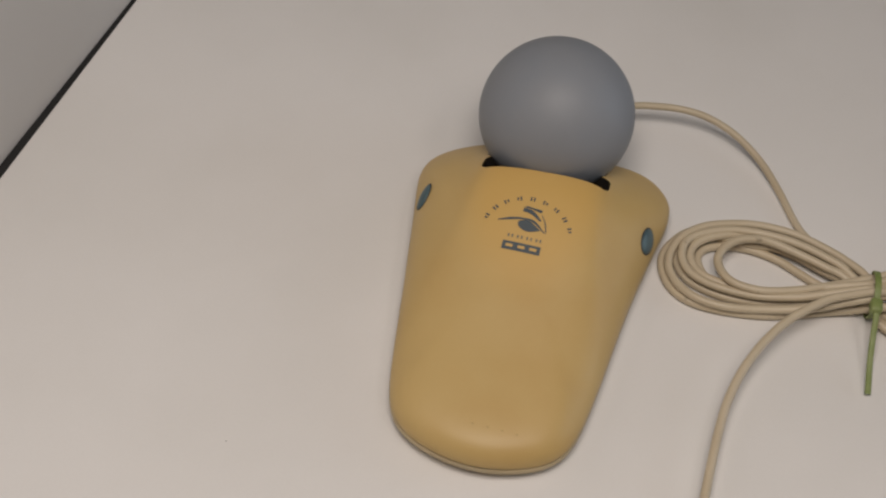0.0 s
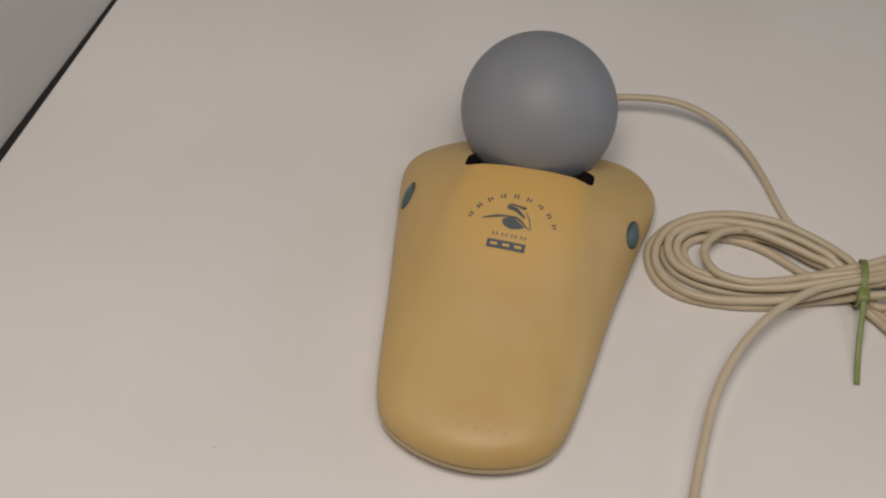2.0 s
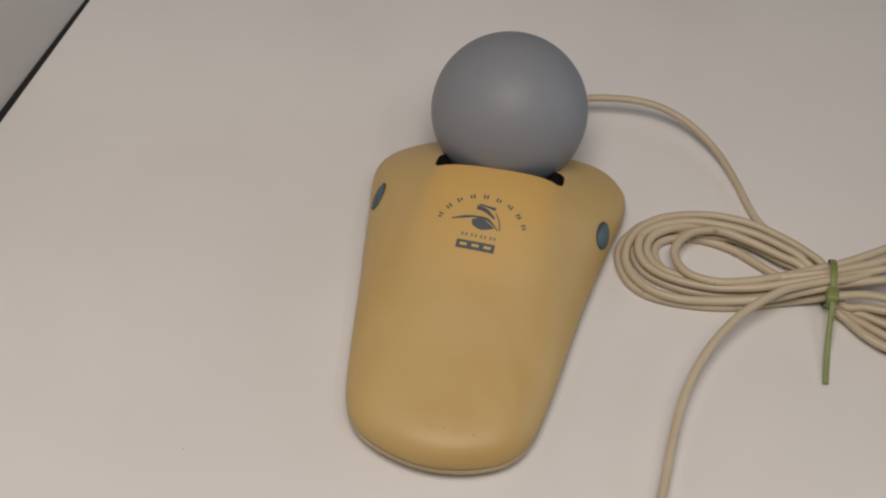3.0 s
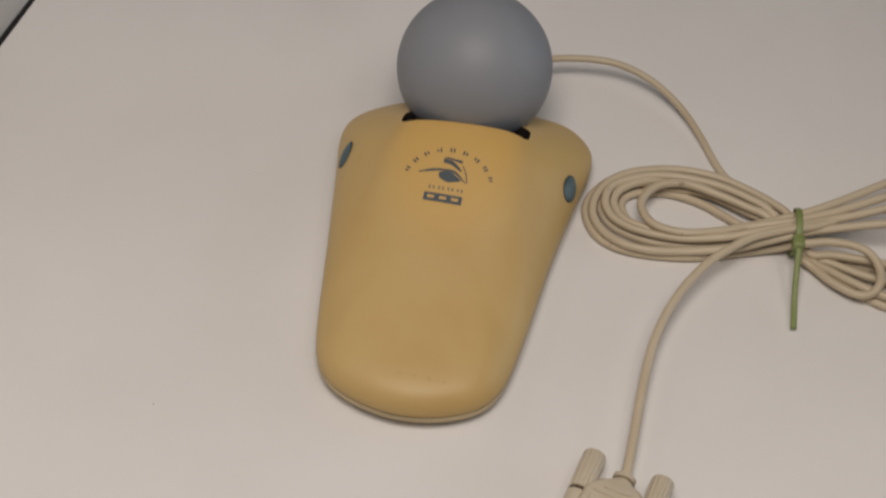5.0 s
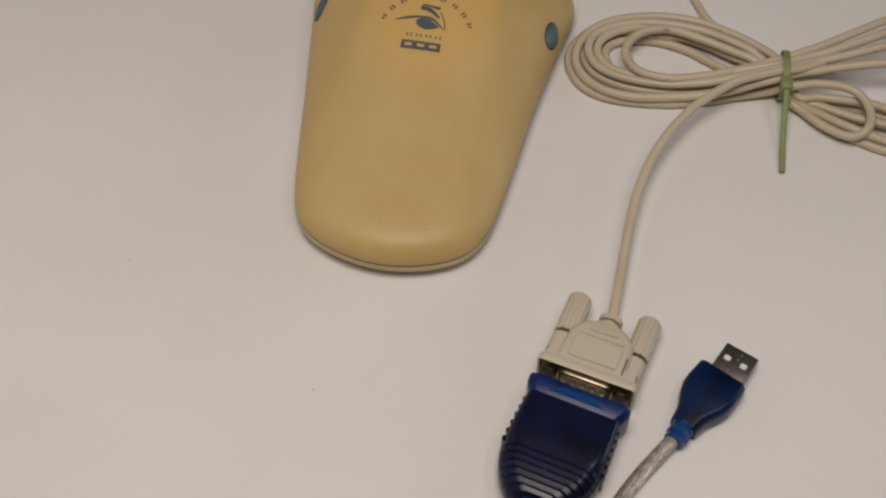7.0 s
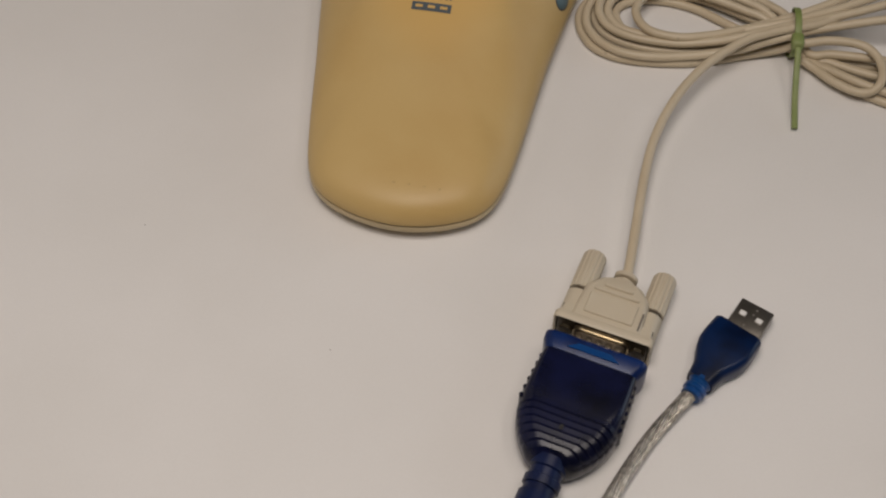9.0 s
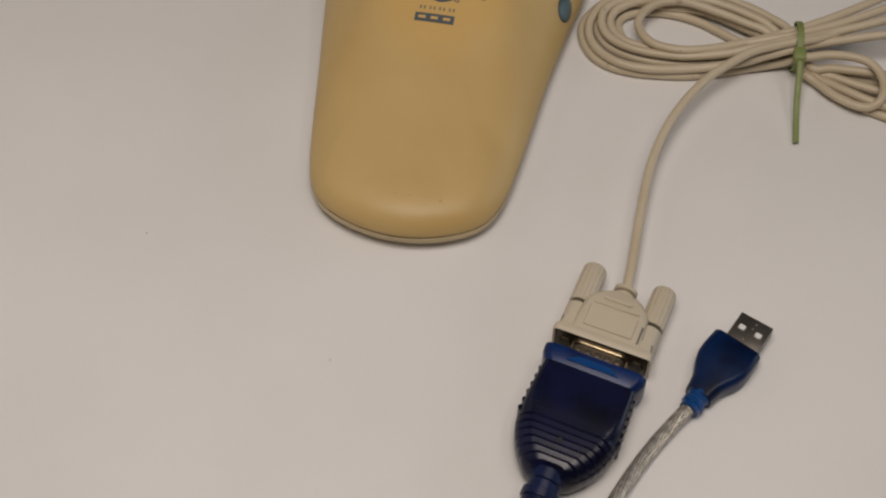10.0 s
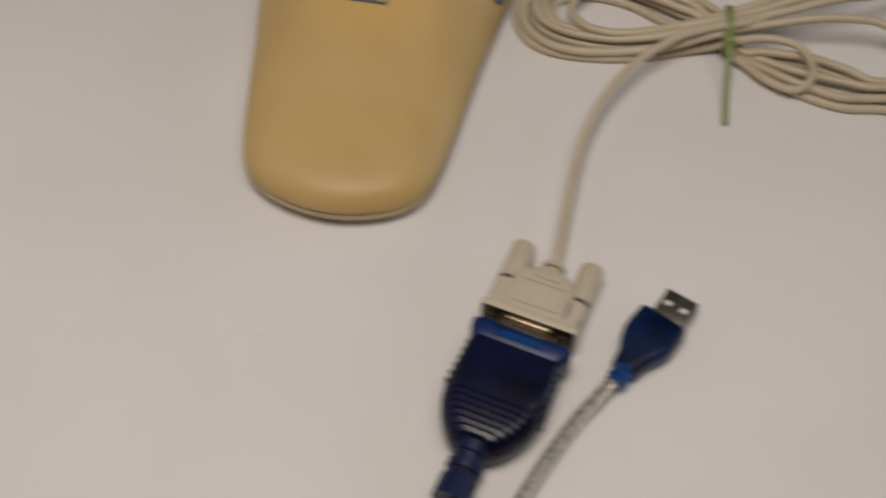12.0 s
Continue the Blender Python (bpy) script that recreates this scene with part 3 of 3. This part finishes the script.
# dark strip painted in for the shade of the slit beside the sleeve
part("slit_shade", box(0.0103, 0.0109, 0.0008, 0.0078, 0.0128, 0.01385), M_DUST_SHADE, hood)
for sx in (-1, 1):
    part("hex_nut", sweep([Vector((sx * 0.0125, y / 1000, 0.0072)) for y in (-3.9, -3.7, -2.8)], circle(0.0025, 6)), M_BRASS, plug, "small dull hexagonal nut")
metal = part("metal_shell", mm_loft([level(-15, 17.5, 7.6, 2.4, 7.0), level(-11, 17.5, 7.6, 2.4, 7.0), level(2.9, 17.5, 7.6, 2.4, 7.0)]), M_SHELL, plug, "dull plated connector shell")
# added lip, coloured brighter than the shell to put in its highlight
part("lip_glint", mm_loft([level(-4.7, 18.4, 8.5, 2.6, 7.0), level(-4.3, 19.3, 9.4, 2.8, 7.0), level(-3.8, 19.5, 9.6, 2.9, 7.0), level(-2.9, 19.5, 9.6, 2.9, 7.0)]), M_GILT_GLINT, metal, "brighter gilt lip added for the glint on the connector shell")
for k in range(5):
    part("contact_dimple", box((3.4 * k - 7.9) / 1000, (3.4 * k - 5.7) / 1000, -0.0078, -0.0056, 0.0106, 0.01115, 0.0005, 2), M_SHELL, metal)
part("face_plate", box(-0.0156, 0.0156, -0.0029, 0.0033, 0.0020, 0.0124, 0.0002), M_BRASS, plug, "dull plated face plate")

# ---- the adapter ----
adapter = thing("usb_serial_adapter", pose(0.0850, 0.2000, 0, 0, 0, -27.8), "dark blue translucent adapter plugged to the cream serial plug", "adapter")
def ridged(y, w, h, r, z, bow):
    """A ring of the housing that bows forward in the middle."""
    return [(a, y + bow * (1 - (2 * a / w) ** 2), b) for a, b in rounded(w, h, r, 6, z)]


rings = [ridged(-6.05, 31.4, 14.4, 2.2, 7.4, 0), ridged(-14, 32.4, 14.6, 2.6, 7.5, 0.6), ridged(-18.5, 32.8, 14.7, 3.0, 7.55, 1.6), ridged(-23.6, 33.2, 14.7, 4.2, 7.55, 2.8)]
bulb = ((-26.5, 33.3), (-29.0, 32.8), (-31.5, 31.6), (-34.0, 29.8), (-36.5, 27.4), (-39.0, 24.4), (-41.5, 20.4))
for y, w in bulb:
    for dy, dh in ((0.0, -0.05), (-0.25, 0.36), (-1.9, 0.26), (-2.2, -0.25)):
        tall = 14.6 + dh - 0.00016 * max(0.0, -27 - y - dy) ** 3
        rings.append(ridged(y + dy, lerp(-y - dy, [(-a, b) for a, b in bulb] + [(43.9, 15.8)]) + 0.3 * dh, tall, min(5.6, tall / 2 - 0.2), 0.2 + tall / 2, 3.0))
rings += [ridged(-44.0, 15.4, 11.6, 4.8, 6.6, 1.3), ridged(-44.9, 11.4, 9.6, 4.3, 6.3, 0.6)]
housing = part("housing", mm_loft(rings), M_BLUE, adapter)
part("rim", mm_loft([level(-6.0, 20, 9.6, 2.5, 7.4), level(-0.4, 20, 9.6, 2.5, 7.4), level(0, 32.8, 13.8, 2.5, 7.8), level(-1.0, 35, 15.6, 3, 8), level(-3.6, 34.6, 15.6, 3, 8), level(-6.6, 31.6, 14.8, 3, 7.6)]), M_BLUE_EDGE, housing, "clear blue plastic rim")
# added facet; its lighter blue stands for the reflection on the rim
part("rim_sheen", mm_loft([[(a * w, y, z) for a, y in ((-1, -5.0), (1, -5.0), (0.62, -2.7), (-0.62, -2.7))] for w, z in ((9.2, 15.2), (8.8, 15.98))]), M_BLUE_LIGHT, housing, "raised facet in lighter blue for the reflection on the rim", smooth=False)
for sx in (-1, 1):
    for y in (-9.0, -12.2, -15.4, -18.6, -21.8, -25.0):
        part("grip_rib", mm_loft([[(sx * (15.15 - 0.05 * y) + a, y + b, z) for a, b in circle(1.0, 12)] for z in (2.5, 11.6)]), M_BLUE, housing)
# black block stands for the shade inside a small hole
part("hole_shade", box(-0.0009, 0.0003, -0.0338, -0.0320, 0.0120, 0.01530), M_GAP, housing, "black block for the shade in a small hole in the housing")
part("strain_relief", sweep([Vector((0, y / 1000, 0.0065 + 0.0014 * min(1.0, max(0.0, (y + 52) / 12)))) for y in (-41.5, -45, -45.4, -48, -48.4, -51, -51.4, -54, -54.4, -62)], lambda t: circle((0.0061 if int(t * 9.01) % 4 < 2 else 0.0053), 20)), M_BLUE_NECK, adapter)


# the plug at the other end of the adapter's cable
TO_ADAPTER = adapter.matrix_world.inverted() @ pose(0.1357, 0.2072, 0, 0, 0, -39)


def moved(bm, m):
    bmesh.ops.transform(bm, verts=bm.verts, matrix=m)
    return bm


usb_housing = part("usb_housing", moved(mm_loft([level(-0.9, 15.4, 7.8, 1.6, 4.7), level(-1.6, 16.6, 8.8, 2, 4.7), level(-8, 17.2, 9.0, 2, 4.7), level(-11.5, 16.9, 9.0, 2.2, 4.7), level(-14.5, 15.2, 8.8, 2.4, 4.6), level(-17.5, 12.4, 8.5, 2.6, 4.6), level(-20, 10.4, 8.2, 2.8, 4.6), level(-23, 9.4, 7.9, 2.7, 4.5), level(-25, 8.8, 7.6, 2.6, 4.4)]), TO_ADAPTER @ pose(-0.0010, -0.0006, 0, 0, 0, -3.4) @ Matrix.Diagonal((1.06, 1, 1, 1))), M_BLUE_PLUG, adapter)
part("usb_strain_relief", moved(sweep([Vector((0, y / 1000, 0.0044)) for y in (-23.5, -25, -25.5, -27, -27.5, -29, -29.5, -31)], lambda t: circle(0.0040 if int(t * 7.01) % 4 < 2 else 0.0034, 18)), TO_ADAPTER @ pose(-0.0010, -0.0006, 0, 0, 0, -3.0)), M_BLUE_LIGHT, adapter, "light blue strain relief")
bm = box(-0.006, 0.006, -0.002, 0.0105, 0.0024, 0.0069, 0.0004, 2)
part("usb_shell", moved(bm, TO_ADAPTER), M_USB, usb_housing, "bright steel plug shell")
for sx in (-1, 1):
    part("usb_window_edge", moved(box(sx * 0.0030 - 0.0014, sx * 0.0030 + 0.0014, 0.0037, 0.0062, 0.0066, 0.00694, 0.00015, 1), TO_ADAPTER), M_STEEL, usb_housing, "bright pressed edge of a window")
    part("usb_window", moved(loft([[(sx * 0.0030 + a, 0.00495 + b, z) for a, b in rounded(0.0022, 0.0018, 0.0006)] for z in (0.0068, 0.0071)]), TO_ADAPTER), M_SHEET, usb_housing, "white insert in the plug shell")
for dx, dy in ((0.0006, 0.0084), (0.0003, 0.0062), (-0.0006, 0.0009)):
    part("dimple", moved(loft([[(dx + a, dy + b, z) for a, b in circle(0.00035, 8)] for z in (0.0068, 0.00696)]), TO_ADAPTER), M_STEEL, usb_housing)
AD = adapter.matrix_world.inverted()
lead = glide([AD @ Vector([v / 1000 for v in p]) for p in ((114.2, 185.2, 4.4), (107.8, 179.6, 3.6), (98, 170, 3), (86.4, 155.8, 3), (76, 141, 3), (66, 122, 3), (58, 100, 3), (48, 88, 3), (38, 96, 3), (44, 114, 3.5), (54, 138, 5.5), (58.5, 147, 6.5))], 22)
jacket = part("adapter_cable", sweep(lead, circle(0.00245, 18)), M_CLEAR, adapter, "clear jacket of the adapter's cable")
wires = []
for k in range(60):  # twelve wires, laid side by side
    a, r = 2 * math.pi * k / 60, 0.00180 + (0.00022 + 0.00008 * math.cos(k // 5 * 2.3)) * abs(math.sin(math.pi * k / 5))
    wires.append((r * math.cos(a), r * math.sin(a)))
part("braided_screen", sweep(lead, wires, turn=0.085), M_FOIL, jacket, "twisted silver wires inside the clear jacket")

# ---- specks on the sheet ----
dust = bmesh.new()
for dx, dy, dw, dl in ((-0.0021, 0.2139, 0.0002, 0.0007), (-0.0659, 0.2710, 0.0003, 0.0004)):
    box(dx - dw / 2, dx + dw / 2, dy - dl / 2, dy + dl / 2, 0.0, 0.00012, bm=dust)
tagged(new("dust", mesh_of("dust", dust, M_DUST_SHADE)), "few grey dust specks on the white sheet", "dust", kind="stuff")
